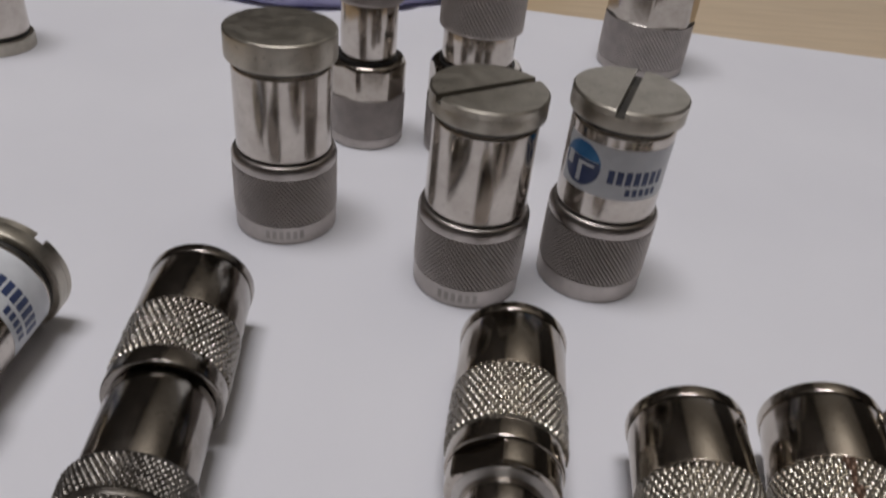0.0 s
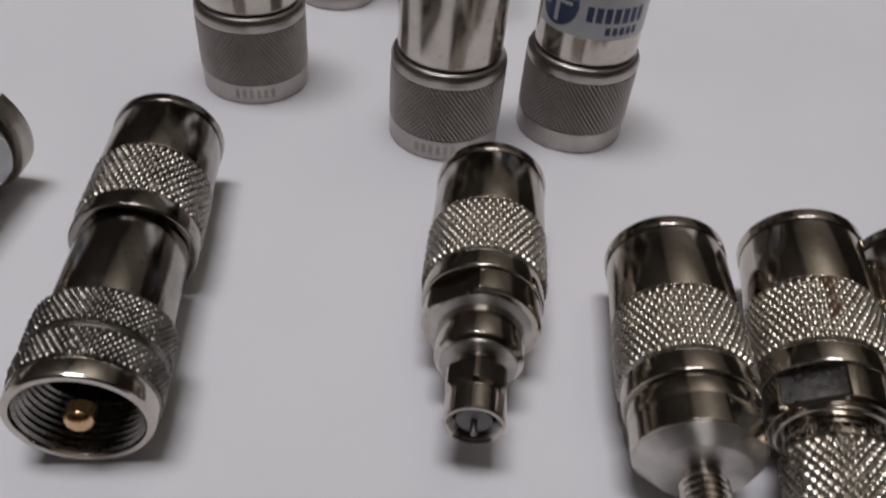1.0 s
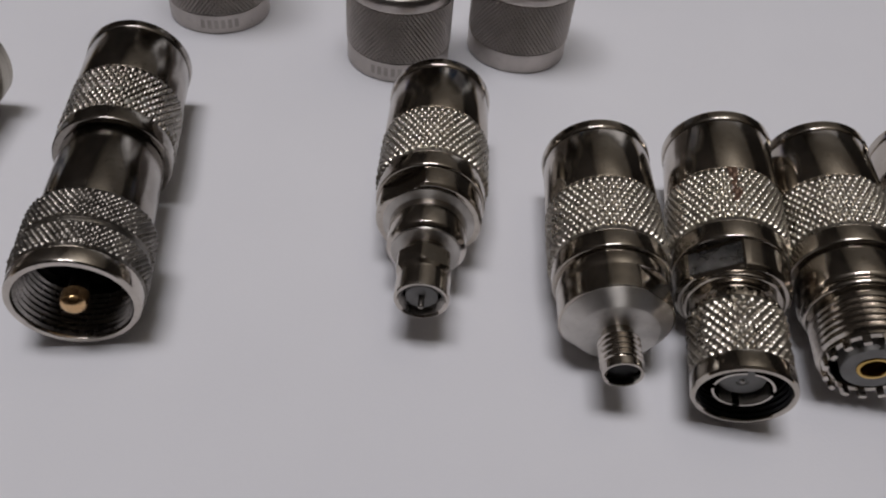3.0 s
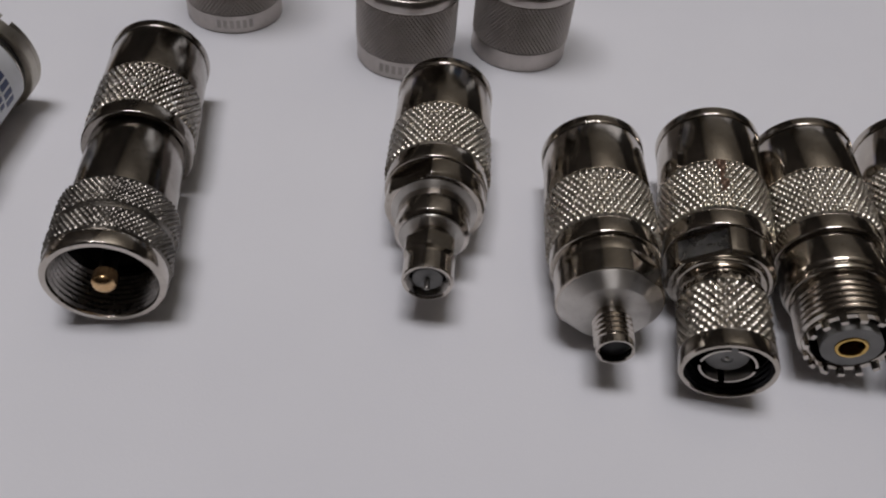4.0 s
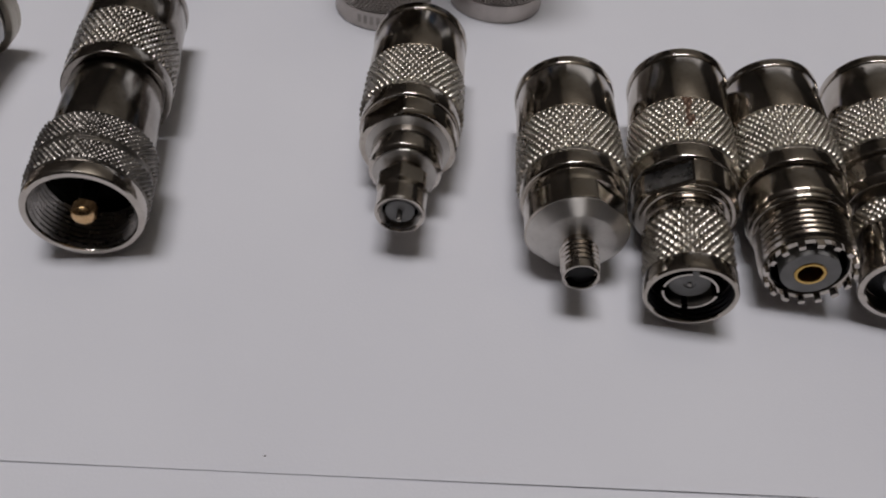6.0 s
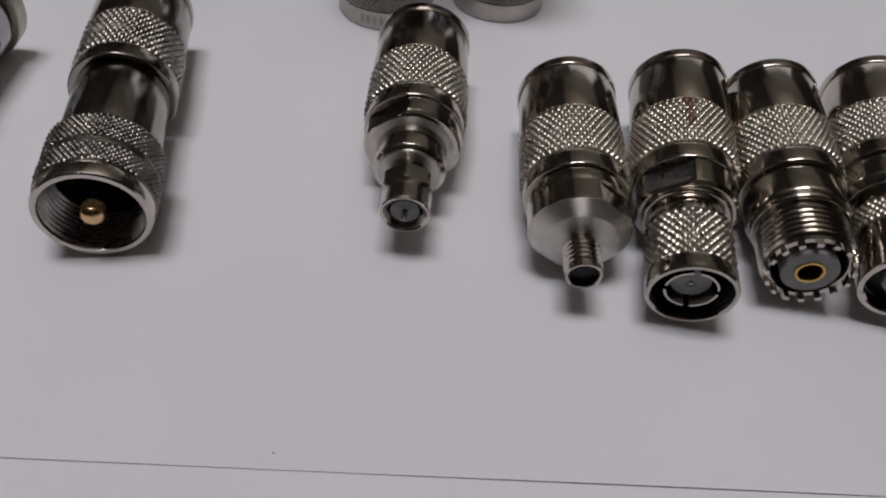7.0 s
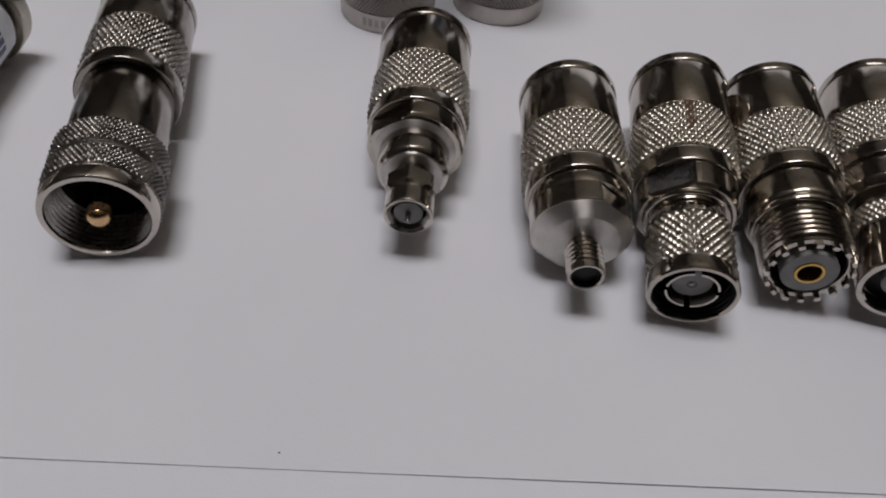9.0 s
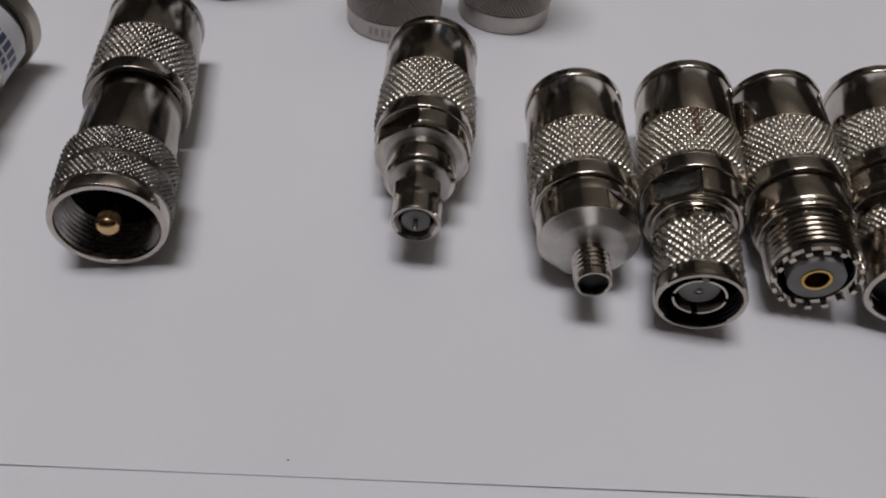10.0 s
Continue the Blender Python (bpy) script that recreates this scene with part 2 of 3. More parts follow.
def block(x0, x1, y0, y1, z0, z1, bevel=0.0, into=None):
    bm = into or bmesh.new()
    v = [bm.verts.new((x, y, z)) for z in (z0, z1) for y in (y0, y1) for x in (x0, x1)]
    fs = [bm.faces.new([v[i] for i in q]) for q in ((0, 2, 3, 1), (4, 5, 7, 6), (0, 1, 5, 4), (1, 3, 7, 5), (3, 2, 6, 7), (2, 0, 4, 6))]
    if bevel:
        bmesh.ops.bevel(bm, geom=list({e for q in fs for e in q.edges}), offset=bevel, segments=2, affect="EDGES", profile=0.5)
    return bm


def wrap(r, a0, a1, s0, s1, thick=0.006, seg=24, into=None, shape=None):
    """A thin patch laid round a cylinder; shape(u) gives its lower and upper end at 0..1 along it."""
    bm = into or bmesh.new()
    rows = []
    for k in range(seg + 1):
        u = k / seg
        a = radians(a0 + (a1 - a0) * u)
        lo, hi = shape(u) if shape else (s0, s1)
        rows.append([bm.verts.new((q * math.cos(a), q * math.sin(a), s)) for q, s in ((r, lo), (r, hi), (r + thick, hi), (r + thick, lo))])
    for p, q in zip(rows, rows[1:]):
        for k in range(4):
            n = (k + 1) % 4
            bm.faces.new((p[k], p[n], q[n], q[k]))
    bm.faces.new(rows[0])
    bm.faces.new(rows[-1][::-1])
    return bm


def thing(name, m, label, category, group=""):
    ob = new(name)
    ob.empty_display_size = 0.005
    ob.matrix_world = m
    return tagged(ob, label=label, category=category, group=group)


def lying(x, y, yaw, z, roll=0.0, nose=0.0):
    """Lies on the paper: local z runs from (x, y) towards the viewer; nose: degrees by which that end dips."""
    return pose(x * CM, y * CM, z * CM, 0, 0, yaw) @ pose(0, 0, 0, 90 + nose, 0, 0) @ pose(0, 0, 0, 0, 0, roll)


# ---- the room, the table and the paper ----


def slab(name, x0, x1, y0, y1, z0, z1, mat, bevel=0.0):
    bm = block(x0 * 100, x1 * 100, y0 * 100, y1 * 100, z0 * 100, z1 * 100, bevel)
    ob = part(name, bm, mat)
    ob.matrix_world = ROOM
    return tagged(ob, kind="structure")


slab("floor", -0.78, 2.72, -2.6, 4.3, -0.80, -0.75, FLOOR)
slab("ceiling", -0.78, 2.72, -2.6, 4.3, 2.20, 2.25, CEIL)
slab("wall_south", -0.78, 2.72, -2.6, -2.5, -0.75, 2.20, SIDE)
# Side walls are unseen; their distance sets where the mirrored ceiling band ends.
slab("unseen_wall_west", -0.78, -0.66, -2.5, 4.2, -0.75, 2.20, SIDE)
slab("unseen_wall_east", 2.60, 2.72, -2.5, 4.2, -0.75, 2.20, SIDE)


def wall_with_opening(name, x0, x1, z0, z1):
    """The unseen far wall, with one wide opening added for the fill light."""
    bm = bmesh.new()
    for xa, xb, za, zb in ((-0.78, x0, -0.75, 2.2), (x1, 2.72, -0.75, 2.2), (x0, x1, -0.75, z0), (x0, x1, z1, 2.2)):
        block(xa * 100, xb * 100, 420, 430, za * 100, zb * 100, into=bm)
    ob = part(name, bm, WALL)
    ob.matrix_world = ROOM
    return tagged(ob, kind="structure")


wall_with_opening("wall_north", 0.2, 2.4, 0.4, 1.9)

table = thing("table", pose(0, 0, 0), "pale wooden laminate table under the white sheets", "table")
part("tabletop", block(-58, 80, -30, 45, -2.6, -0.06, 0.25), WOOD, table)
for lx in (-52, 70):
    for ly in (-25, 39):
        part("leg", block(lx, lx + 5, ly, ly + 5, -75, -2.6, 0.3), WOOD, table)


def sheet(name, cx, cy, yaw, w, h, z, label, ripple, skew=0.0):
    """A thin sheet of paper, not quite flat towards its edges."""
    bm = bmesh.new()
    n, k = 42, 30
    grid = []
    for j in range(k + 1):
        row = []
        for i in range(n + 1):
            x, y = (i / n - 0.5) * w, (j / k - 0.5) * h
            edge = max(0.0, abs(y) / (h / 2) - 0.90) * 10
            lift = ripple * edge ** 2 * (0.55 + 0.45 * math.sin(x * 0.55 + 1.0))
            row.append(bm.verts.new((x, y - skew * x * (j / k), lift)))
        grid.append(row)
    for a, b in zip(grid, grid[1:]):
        for i in range(n):
            bm.faces.new((a[i], a[i + 1], b[i + 1], b[i]))
    ext = bmesh.ops.extrude_face_region(bm, geom=list(bm.faces))
    bmesh.ops.translate(bm, vec=(0, 0, -0.012), verts=[v for v in ext["geom"] if isinstance(v, bmesh.types.BMVert)])
    ob = part(name, bm, PAPER)
    ob.matrix_world = pose(cx * CM, cy * CM, z * CM, 0, 0, yaw)
    return tagged(ob, label=label, category="paper")


YAW = -7.1
sheet("paper_sheet", 6.1, 10.43, YAW, 42.0, 29.7, 0.0, "large clean white paper sheet under the connectors", 0.020, 0.055)
sheet("paper_sheet", 4.4, -3.6, YAW + 0.4, 42.0, 29.7, -0.022, "second white paper sheet overlapped by the first", 0.0)

speck = part("paper_speck", solid([(0.016, 0.0), (0.012, 0.006)], 0.002, 10), SPECK)
speck.matrix_world = pose(-0.101 * CM, -3.526 * CM, 0.0, 0, 0, 0)
tagged(speck, label="tiny dark speck of dirt on the paper", category="speck")

# ---- coaxial adapters lying on the paper ----


def quick_end(parent, knurl_mat=None, around=50, lean=0.0, collar=0.875, plate=None):
    """The quick-connect end that the lying adapters share: rim, smooth sleeve, knurled grip, collar."""
    part("end_rim", solid(
        [(0.80, -0.01), (0.895, 0.0), (0.922, 0.03), (0.914, 0.195), (0.900, 0.215)], 0.010), plate or NICKEL, parent)
    part("sleeve", solid([(0.875, 0.20), (0.875, 0.245), (0.90, 0.26), (0.90, 1.41)], 0.01), plate or NICKEL, parent)
    knurl_part("knurled_grip", knurl_mat or KNURL, parent, "diamond-knurled nickel grip", 0.930, 1.40, 2.55, around, 6, 0.060, 0.46, 0.2, lean)
    part("collar", solid([(collar - 0.015, 2.54), (collar, 2.56), (collar, 2.865), (collar - 0.02, 2.885)], 0.012), plate or NICKEL, parent)


def bore_pin(parent, r, s0, s1, mat=GOLD, label="gold-plated centre pin"):
    part("centre_pin", lathe([(0, s0), (r, s0)] + [(r * math.cos(k * math.pi / 16), s1 - r * 0.75 + r * 0.75 * math.sin(k * math.pi / 16)) for k in range(8)] + [(0, s1)], 40), mat, parent, label, sharp=60)


LONG = "adapters lying on the paper"


def uhf_male_adapter(m):
    a = thing("coaxial_adapter", m, "long nickel adapter with wide knurled threaded nut and gold pin", "connector", LONG)
    quick_end(a, WORN, lean=0.02, collar=0.91, plate=TARNISHED)
    part("body", solid([(0.80, 2.94), (0.80, 4.62)], 0.02), TARNISHED, a)
    part("nut_shoulder", solid([(0.84, 4.445), (0.875, 4.455), (0.875, 4.48)], 0.004), DULL, a)
    knurl_part("rear_knurl", DULL, a, "worn fine-knurled rear band", 0.930, 4.46, 5.02, 62, 5, 0.045, 0.28, 0.5, 0.05, hole=0.78)
    part("nut_groove", lathe([(0.80, 5.0), (0.87, 5.0), (0.88, 5.03), (0.88, 5.09), (0.87, 5.12), (0.80, 5.12)], 80), DULL, a)
    knurl_part("front_knurl", DULL, a, "worn fine-knurled front band", 0.925, 5.10, 5.56, 62, 4, 0.045, 0.28, 0.5, 0.05, hole=0.78)
    nut = part("threaded_nut", lathe([(0.82, 4.60), (0.82, 5.52), (0.86, 5.54), (0.875, 5.57), (0.880, 5.60), (0.880, 5.78), (0.868, 5.82), (0.845, 5.84),
                                      (0.775, 5.84), (0.76, 5.81), (0.76, 4.60), (0.82, 4.60)], 96), CHROME, a, "bright rim of the threaded nut")
    part("inner_thread", inner_thread(0.77, 5.00, 5.80, 8, 0.05), DARKMETAL, nut)
    part("insulator", solid([(0.755, 4.66), (0.755, 4.82)], 0.02), BLACK, a, "black insulator deep in the nut")
    # The shank's shade is put into its colour: black, not gold.
    part("pin_shank", solid([(0.13, 4.78), (0.13, 5.70)], 0.01, 32), BLACK, a, "pin shank coloured black for the shade in the nut")
    bore_pin(a, 0.185, 5.66, 5.94, COPPERY)
    return a


def sma_male_adapter(m):
    a = thing("coaxial_adapter", m, "stepped nickel adapter with small hexagonal nut and fine pin", "connector", LONG)
    quick_end(a, lean=-0.02)
    part("wrench_body", solid([(0.835, 2.90), (0.835, 3.24), (0.795, 3.29), (0.75, 3.295)], 0.006, 144, flats=2, apothem=0.725, turn=127), NICKEL, a, "round body with two wrench flats", sharp=10)
    part("flange_face", lathe([(0.0, 3.28), (0.718, 3.28), (0.718, 3.30), (0.58, 3.37), (0.0, 3.37)], 96), STEEL, a, "machined flange face")
    part("shoulder", solid([(0.605, 3.33), (0.605, 3.84), (0.53, 3.91)], 0.01), CHROME, a)
    part("shoulder_face", solid([(0.54, 3.90), (0.52, 3.93)], 0.01), STEEL, a)
    part("neck", solid([(0.33, 3.92), (0.33, 3.98), (0.29, 4.00), (0.29, 4.12)], 0.015), NICKEL, a)
    part("coupling_nut", solid([(0.38, 4.06), (0.435, 4.11), (0.435, 4.40), (0.365, 4.47), (0.365, 4.55)], 0.012, 120, flats=6, apothem=0.392, turn=67), NICKEL, a, "small hexagonal coupling nut", sharp=10)
    ring = part("nut_rim", tube(0.400, 0.318, 4.49, 4.88, 0.04, 64, floor=4.58), CHROME, a, "bright round nut rim")
    part("inner_thread", inner_thread(0.322, 4.64, 4.85, 3, 0.03), DARKMETAL, ring)
    # Black disc as painted shade round the insulator.
    part("bore_floor", solid([(0.316, 4.56), (0.316, 4.59)], 0.004, 40), BLACK, a)
    part("insulator", solid([(0.235, 4.56), (0.235, 4.79)], 0.01, 40), PTFE, a, "pale insulator round the pin")
    bore_pin(a, 0.045, 4.68, 5.00, DARKMETAL, "thin steel centre pin")
    return a


def sma_female_adapter(m):
    a = thing("coaxial_adapter", m, "nickel adapter with conical front and slim threaded socket", "connector", LONG)
    quick_end(a, lean=0.0)
    part("body_ring", solid([(0.821, 2.88), (0.821, 3.17)], 0.006, 120), NICKEL, a)
    part("body", solid([(0.82, 3.10), (0.82, 3.57), (0.80, 3.585), (0.76, 3.59)], 0.006, 144, flats=2, apothem=0.754, turn=55), NICKEL, a, "round body with two wrench flats", sharp=10)
    part("front_face", lathe([(0.0, 3.57), (0.785, 3.575), (0.79, 3.595), (0.60, 3.775), (0.58, 3.785), (0.0, 3.79)], 144, flats=2, apothem=0.752, turn=55), STEEL, a, "conical machined front face")
    part("neck", solid([(0.23, 3.72), (0.23, 3.94)], 0.02, 48), NICKEL, a)
    part("thread", thread(0.298, 3.90, 4.36, 5, 0.05), CHROME, a, "fine outer thread")
    tip = part("socket", tube(0.28, 0.235, 4.34, 4.48, 0.015, 56, floor=4.36), CHROME, a, "plain socket mouth")
    # Black disc as painted shade inside the socket mouth.
    part("insulator", solid([(0.23, 4.34), (0.23, 4.375)], 0.01, 40), BLACK, tip)
    return a


def tnc_male_adapter(m):
    a = thing("coaxial_adapter", m, "nickel adapter with rust-streaked grip and coarse-knurled coupling ring", "connector", LONG)
    quick_end(a, RUSTY, lean=0.01)
    part("wrench_body", solid([(0.835, 2.88), (0.835, 3.36), (0.78, 3.42)], 0.012, 120, flats=2, apothem=0.712, turn=127), NICKEL, a, "round body with scratched wrench flats", sharp=10)
    flat = block(0.709, 0.717, -0.39, 0.39, 2.93, 3.33)
    bmesh.ops.rotate(flat, cent=(0, 0, 0), matrix=Matrix.Rotation(radians(127), 3, "Z"), verts=flat.verts)
    part("wrench_flat", flat, SCRATCHED, a, "scratched wrench flat, coloured dark for its reflection")
    part("shoulder", solid([(0.70, 3.40), (0.72, 3.43), (0.72, 3.48), (0.68, 3.50)], 0.01), NICKEL, a)
    part("coupling_neck", solid([(0.58, 3.48), (0.61, 3.54), (0.64, 3.84)], 0.01), NICKEL, a)
    knurl_part("knurl_edge", NICKEL, a, "sparse first row of knurl points", 0.655, 3.62, 3.82, 30, 1, 0.03, 0.2, 0.7)
    knurl_part("coupling_knurl", KNURL, a, "coarse bright diamond knurling", 0.705, 3.78, 4.76, 32, 6, 0.065, 0.14, 0.35, 0.03, hole=0.60)
    rim = part("coupling_rim", lathe([(0.60, 4.54), (0.60, 4.73), (0.685, 4.74), (0.695, 4.76), (0.695, 5.00), (0.675, 5.035), (0.655, 5.04), (0.625, 5.04), (0.61, 5.02), (0.61, 4.54), (0.60, 4.54)], 88), NICKEL, a, "smooth open coupling rim")
    # Metal thread and bore coloured black, as the shade within the ring.
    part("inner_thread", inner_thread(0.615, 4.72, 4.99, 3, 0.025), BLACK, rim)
    part("bore_floor", lathe([(0, 4.14), (0.598, 4.14), (0.598, 4.70), (0.585, 4.70), (0.585, 4.20), (0, 4.20)], 64), BLACK, a, "black lining that paints the shade of the deep bore")
    for k in range(4):
        q = 90 * k + 12
        part("spring_finger", wrap(0.375, q, q + 76, 4.18, 4.93, 0.035, 14), CHROME, a, "curved contact finger")
    part("insulator", lathe([(0, 4.18), (0.315, 4.18), (0.315, 4.76), (0.30, 4.785), (0.22, 4.80), (0.09, 4.80), (0.07, 4.78), (0, 4.78)], 56), PTFE, a, "pale grey insulator")
    bore_pin(a, 0.035, 4.75, 4.82, STEEL, "thin centre pin")
    return a


def uhf_female_adapter(m):
    a = thing("coaxial_adapter", m, "nickel adapter with coarse thread and notched socket face", "connector", LONG)
    quick_end(a, lean=-0.01)
    part("body", solid([(0.81, 2.88), (0.81, 3.46), (0.78, 3.52)], 0.02), NICKEL, a)
    part("ring", solid([(0.75, 3.50), (0.775, 3.54), (0.775, 3.60), (0.74, 3.64)], 0.02), NICKEL, a)
    part("thread_relief", solid([(0.675, 3.62), (0.675, 3.84)], 0.02), NICKEL, a)
    part("thread", thread(0.725, 3.76, 4.42, 6, 0.055, hole=0.58), CHROME, a, "coarse outer thread")
    face = part("socket_rim", lathe([(0.572, 4.02), (0.585, 4.41), (0.67, 4.41), (0.685, 4.43), (0.685, 4.46), (0.67, 4.475), (0.59, 4.475), (0.572, 4.46), (0.572, 4.02)], 80), NICKEL, a, "rim of the socket")
    # Shade between rim and insulator, painted as a black lining.
    part("recess", lathe([(0, 3.98), (0.57, 3.98), (0.57, 4.40), (0.558, 4.40), (0.558, 4.04), (0, 4.04)], 64), BLACK, face, "black lining that paints the shade inside the rim")
    for k in range(16):
        q = 22.5 * k + 6
        part("notch_tooth", wrap(0.605, q, q + 9, 4.45, 4.60, 0.07, 5), CHROME, face)
    part("insulator", lathe([(0.235, 4.03), (0.435, 4.03), (0.435, 4.55), (0.427, 4.56), (0.242, 4.56), (0.235, 4.555), (0.235, 4.03)], 56), PTFE, a, "grey insulator disc", sharp=15)
    part("contact", lathe([(0.18, 4.10), (0.232, 4.10), (0.232, 4.565), (0.224, 4.575), (0.188, 4.575), (0.178, 4.56), (0.17, 4.10), (0.18, 4.10)], 40), GOLD, a, "gold-plated socket contact")
    # Shade down the contact, painted as a black disc.
    part("socket_hole", solid([(0.21, 4.06), (0.21, 4.12)], 0.004, 40), BLACK, a, "black disc that paints the shade in the socket hole")
    return a


def bnc_adapter(m):
    a = thing("coaxial_adapter", m, "nickel adapter with a narrow knurled barrel and open ring", "connector", LONG)
    quick_end(a, lean=0.015)
    part("body", solid([(0.82, 2.87), (0.82, 3.40), (0.70, 3.52)], 0.02), NICKEL, a)
    part("neck", solid([(0.58, 3.50), (0.58, 3.80)], 0.02), NICKEL, a)
    knurl_part("barrel_knurl", KNURL, a, "narrow knurled barrel", 0.67, 3.76, 4.26, 36, 3, 0.05, 0.28, 0.2)
    part("barrel", solid([(0.60, 4.24), (0.61, 4.28), (0.61, 5.00), (0.58, 5.04)], 0.02), NICKEL, a)
    part("mouth_rim", tube(0.66, 0.54, 5.00, 5.32, 0.03, 72, floor=5.02), CHROME, a, "bright open mouth ring")
    part("insulator", solid([(0.29, 5.02), (0.29, 5.18)], 0.02, 48), PTFE, a, "pale grey insulator")
    # Shade at the bottom of the mouth, painted as a black disc.
    part("bore_floor", solid([(0.535, 5.01), (0.535, 5.05)], 0.01), BLACK, a)
    bore_pin(a, 0.05, 5.16, 5.24)
    return a


uhf_male_adapter(lying(-2.86, 5.93, 0.3, 0.935, 0))
sma_male_adapter(lying(2.67, 4.74, -9.2, 0.935, 0))
sma_female_adapter(lying(5.20, 2.95, -9.2, 0.935, 0))
tnc_male_adapter(lying(7.40, 3.02, -15.0, 1.07, 0, 2.7))
uhf_female_adapter(lying(9.22, 2.86, -14.2, 0.935, 0))
bnc_adapter(lying(11.45, 2.95, -21.8, 0.935, 0))

# ---- terminating loads ----
STAND = "cylindrical terminations"


def slotted_cap(parent, s0, s1, r, slot):
    if slot is None:
        part("cap", solid([(r - 0.02, s0), (r, s0 + 0.03), (r, s1 - 0.03), (r - 0.03, s1)], 0.02, 96), CAPMETAL, parent, "brushed plain cap")
        return
    cap = part("cap", solid([(r - 0.02, s0), (r, s0 + 0.03), (r, s1 - 0.16)], 0.01), CAPMETAL, parent, "brushed cap with a screwdriver slot")
    # A darker strip laid along the floor of the slot.
    dirt = block(0.03 - r, r - 0.03, -0.083, 0.083, s1 - 0.164, s1 - 0.142)
    bmesh.ops.rotate(dirt, cent=(0, 0, 0), matrix=Matrix.Rotation(radians(slot), 3, "Z"), verts=dirt.verts)
    part("slot_floor", dirt, SLOT_DARK, cap, "dark floor of the slot")
    for side in (0, 180):
        bm = bmesh.new()
        a0 = math.asin(0.085 / r)
        arc = [a0 + (math.pi - 2 * a0) * k / 40 for k in range(41)]
        low = [bm.verts.new((r * math.cos(a), r * math.sin(a), s1 - 0.16)) for a in arc]
        mid = [bm.verts.new((r * math.cos(a), r * math.sin(a), s1 - 0.035)) for a in arc]
        q = r - 0.035
        b0 = math.asin(0.085 / q)
        top = [bm.verts.new((q * math.cos(a), q * math.sin(a), s1)) for a in [b0 + (math.pi - 2 * b0) * k / 40 for k in range(41)]]
        for u, v in ((low, mid), (mid, top)):
            for k in range(40):
                bm.faces.new((u[k], u[k + 1], v[k + 1], v[k]))
            bm.faces.new((u[0], v[0], v[-1], u[-1]))
        bm.faces.new(top)
        bm.faces.new(low[::-1])
        bmesh.ops.rotate(bm, cent=(0, 0, 0), matrix=Matrix.Rotation(radians(slot + side), 3, "Z"), verts=bm.verts)
        part("cap_half", bm, CAPMETAL, cap)


def brand_label(parent, r, a0, a1, s0, s1, mark):
    """White film label with a round two-tone blue mark and two lines of small writing."""
    film = part("label", wrap(r, a0, a1, s0, s1, 0.006, 40), LABEL, parent, "white film label with a blue round mark")
    q, h, mid = r + 0.006, (s1 - s0) * 0.42, s0 + (s1 - s0) * 0.52
    w = math.degrees(h / r)

    def disc(lo, hi):
        def shape(u):
            v = math.sqrt(max(0.0, 1 - (2 * u - 1) ** 2)) + 0.01
            return mid + h * max(-v, lo), mid + h * min(v, hi)
        return shape

    part("round_mark", wrap(q, mark - w, mark + w, 0, 0, 0.003, 24, shape=disc(-1, 0.25)), INK, film, "dark blue lower part of the mark")
    part("round_mark", wrap(q, mark - w * 0.97, mark + w * 0.97, 0, 0, 0.003, 24, shape=disc(0.28, 1)), BLUE, film, "bright blue upper part of the mark")
    part("mark_gap", wrap(q + 0.003, mark - w * 0.1, mark + w * 0.12, mid - h * 0.85, mid + h * 0.1, 0.003, 6), LABEL, film)
    part("mark_gap", wrap(q + 0.003, mark - w * 0.8, mark - w * 0.45, mid - h * 0.3, mid + h * 0.3, 0.003, 6), LABEL, film)
    part("mark_gap", wrap(q + 0.003, mark - w * 0.1, mark + w * 0.7, mid - h * 0.02, mid + h * 0.12, 0.003, 6), LABEL, film)
    a = mark + w * 1.35
    for k in range(7):
        part("letter_bar", wrap(q, a + 9.6 * k, a + 9.6 * k + 6.8, mid - h * 0.50, mid + h * 0.14, 0.003, 5), INK, film)
    for k in range(5):
        part("letter_bar", wrap(q, a + 22 + 8 * k, a + 27.5 + 8 * k, mid - h * 1.02, mid - h * 0.68, 0.003, 5), INK, film)


def load(m, label, slot=0.0, film=None, etched=None):
    t = thing("termination_load", m, label, "connector", STAND)
    part("base_ring", solid([(1.085, 0.0), (1.105, 0.03), (1.105, 0.42), (1.10, 0.45)], 0.02, 96), SATIN, t, "smooth satin base ring")
    knurl_part("knurled_nut", FINE, t, "finely knurled coupling nut", 1.125, 0.44, 1.60, 76, 10, 0.055, 0.22, 0.10, 0.03)
    part("nut_shoulder", solid([(1.10, 1.58), (1.12, 1.62), (1.12, 1.76), (1.07, 1.86), (1.02, 1.88)], 0.03, 96), SATIN, t, "polished nut shoulder")
    part("gap_ring", solid([(0.95, 1.85), (0.95, 1.96)], 0.01), RUBBER, t)
    part("body", solid([(0.99, 1.92), (1.005, 1.96), (1.005, 3.73), (0.975, 3.78)], 0.03, 96), CHROME, t, "mirror-polished body")
    part("seal_ring", solid([(0.97, 3.76), (0.97, 3.89)], 0.02), RUBBER, t, "black rubber seal ring")
    slotted_cap(t, 3.88, 4.30, 1.10, slot) if slot is not None else slotted_cap(t, 3.88, 4.46, 1.12, None)
    if film:
        brand_label(t, 1.005, *film)
    if etched is not None:
        for k, h in enumerate((0.20, 0.20, 0.20, 0.20, 0.20, 0.20)):
            q = etched + 7.6 * k
            part("etched_mark", wrap(1.104, q, q + 4.6, 0.14, 0.14 + h, 0.004, 4), ETCH, t)
    return t


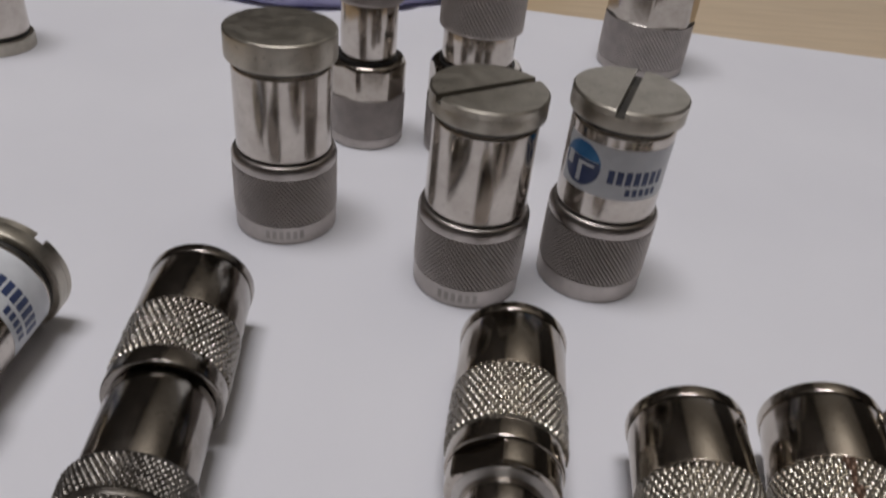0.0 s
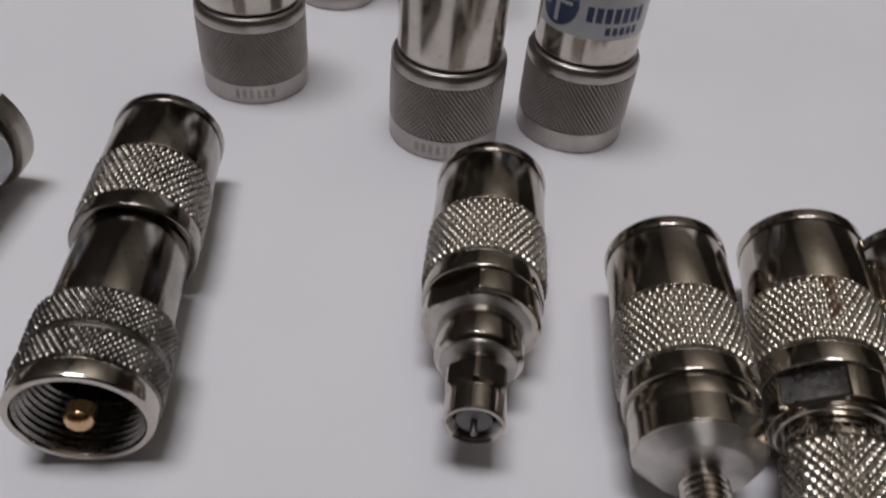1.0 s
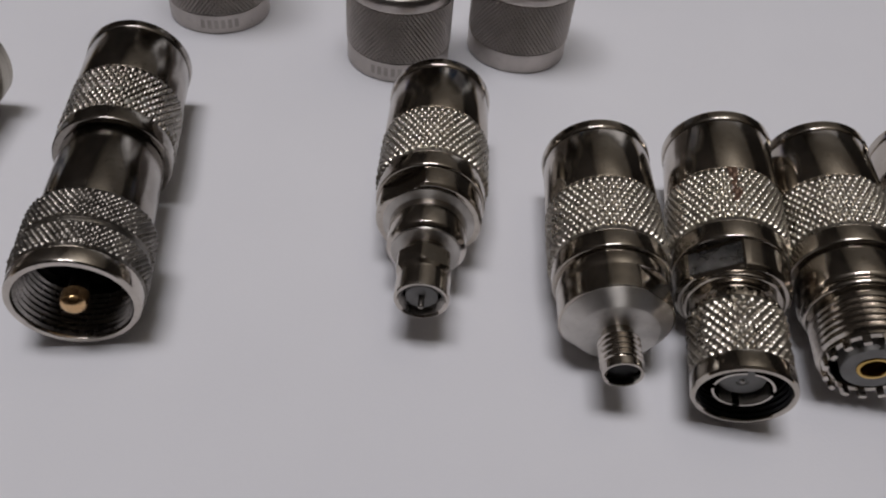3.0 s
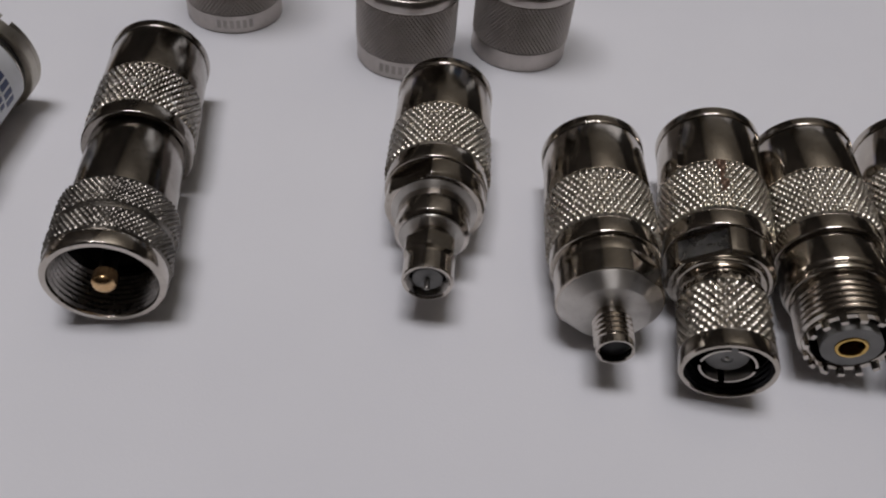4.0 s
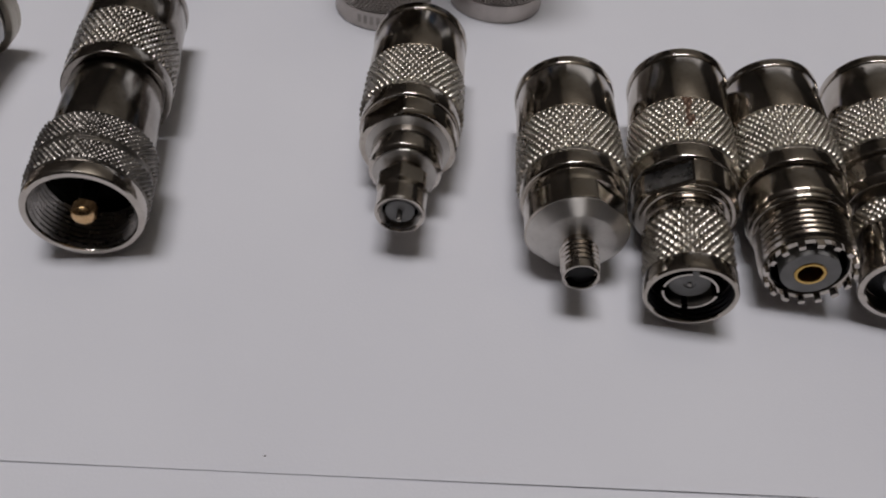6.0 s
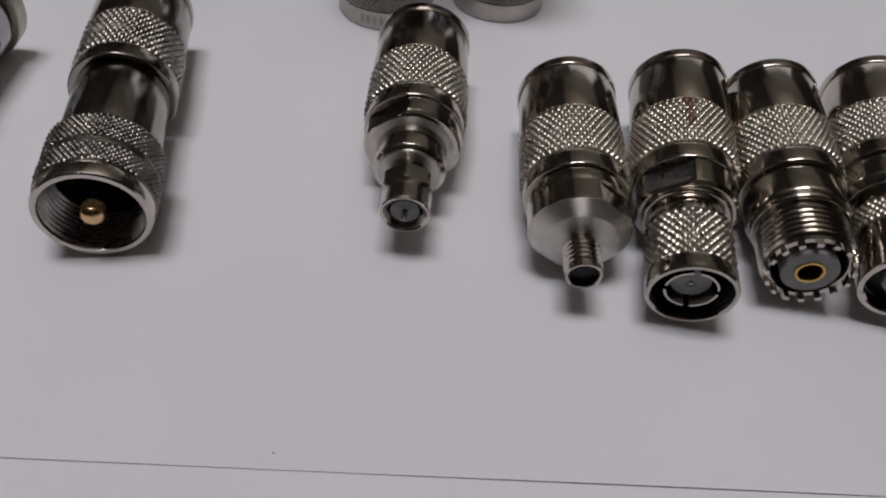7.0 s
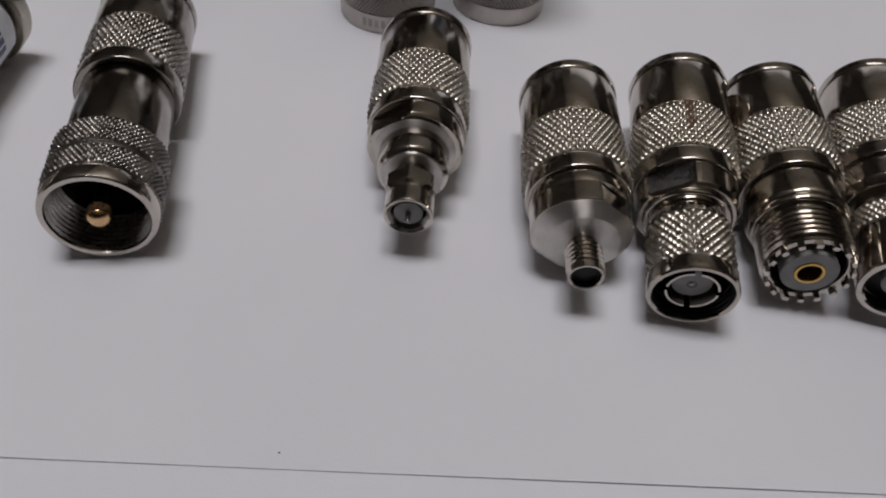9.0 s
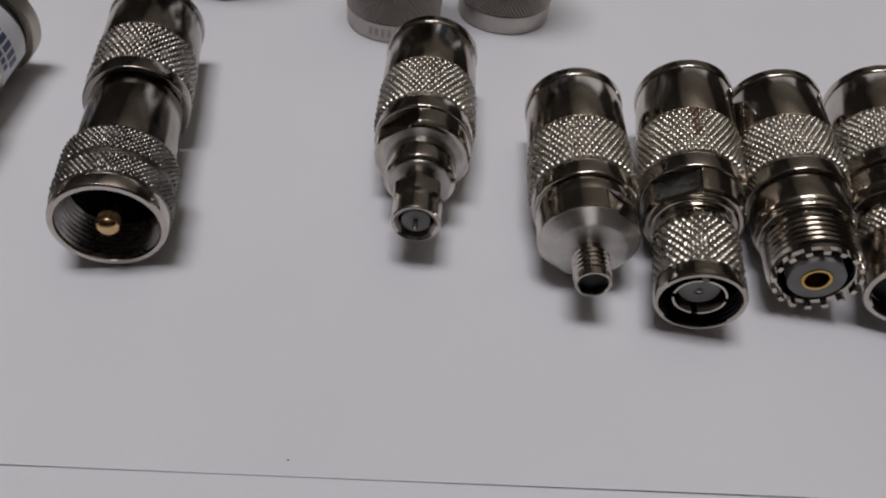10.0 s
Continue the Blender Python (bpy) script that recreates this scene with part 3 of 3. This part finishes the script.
load(pose(-1.85 * CM, 9.64 * CM, 0), "standing nickel load with mirror body and plain worn cap", None, etched=-106)
load(pose(2.12 * CM, 7.78 * CM, 0), "standing nickel load with bare mirror body and slotted cap", 29.0, etched=-125)
load(pose(4.83 * CM, 8.14 * CM, 0), "standing nickel load with white and blue label on its body", 66.0, (-172, 0, 2.46, 3.52, -146))
load(pose(-6.19 * CM, 6.0 * CM, 1.085 * CM, 0, 0, -8) @ pose(0, 0, 0, 91, 0, 0) @ pose(0, 0, 4.28 * CM, 180, 0, 0) @ pose(0, 0, 0, 0, 0, 0),
     "nickel load lying on its side, label turned up", 135.0, (-150, 25, 2.62, 3.68, -84))
load(pose(-11.75 * CM, 18.3 * CM, 4.28 * CM, 180, 0, 40), "nickel load standing upside down on its cap", 20.0)


# ---- taller adapters standing behind ----


def tall_adapter(m, label, r, neck, h1, h2, h3):
    t = thing("standing_adapter", m, label, "connector", "tall adapters standing behind")
    part("base_ring", solid([(r - 0.03, 0.0), (r, 0.03), (r, 0.30)], 0.02, 80), SATIN, t)
    knurl_part("knurled_nut", SATIN, t, "knurled coupling nut", r + 0.015, 0.29, h1 * 0.62, 70, 10, 0.03, 0.3, 0.15, 0.05)
    part("hex_shoulder", solid([(r, h1 * 0.61), (r, h1 - 0.1), (r - 0.08, h1)], 0.03, 96, flats=8, apothem=r * 0.955, turn=10), NICKEL, t, "faceted nut shoulder")
    part("gap_ring", solid([(neck + 0.06, h1 - 0.02), (neck + 0.06, h1 + 0.06)], 0.01), RUBBER, t)
    part("neck", solid([(neck, h1 + 0.02), (neck, h2)], 0.03, 80), CHROME, t, "mirror-polished neck")
    knurl_part("top_knurl", FINE, t, "knurled upper nut", neck + 0.14, h2, h3 - 0.25, 64, 10, 0.03, 0.3, 0.15, 0.05)
    part("top_rim", tube(neck + 0.13, neck - 0.05, h3 - 0.26, h3, 0.03, 72, floor=h3 - 0.2), NICKEL, t)
    return t


tall_adapter(pose(-0.25 * CM, 14.0 * CM, 0), "tall nickel adapter standing upright with knurled top", 1.0, 0.72, 2.25, 3.75, 5.2)
tall_adapter(pose(2.55 * CM, 13.7 * CM, 0), "tall thick nickel adapter standing upright with knurled top", 1.2, 0.92, 2.4, 3.35, 5.0)
tall_adapter(pose(9.2 * CM, 20.7 * CM, 0), "large nickel adapter standing near the paper's far edge", 1.5, 1.25, 2.9, 4.6, 5.6)


def pouch(m):
    bm = bmesh.new()
    bmesh.ops.create_uvsphere(bm, u_segments=64, v_segments=32, radius=1.0)
    for v in bm.verts:
        c = v.co
        f = 1 + 0.10 * noise.noise(c * 2.3) + 0.05 * noise.noise(c * 6.1)
        v.co = Vector((c.x * 5.2 * f, c.y * 2.4 * f, max(-0.4, c.z * 0.9 * f) + 0.4))
    ob = part("plastic_pouch", bm, LAVENDER, sharp=60)
    ob.matrix_world = m
    return tagged(ob, label="crumpled lavender plastic pouch at the paper's far edge", category="pouch")


pouch(pose(-2.6 * CM, 26.0 * CM, 0.0, 0, 0, 6))
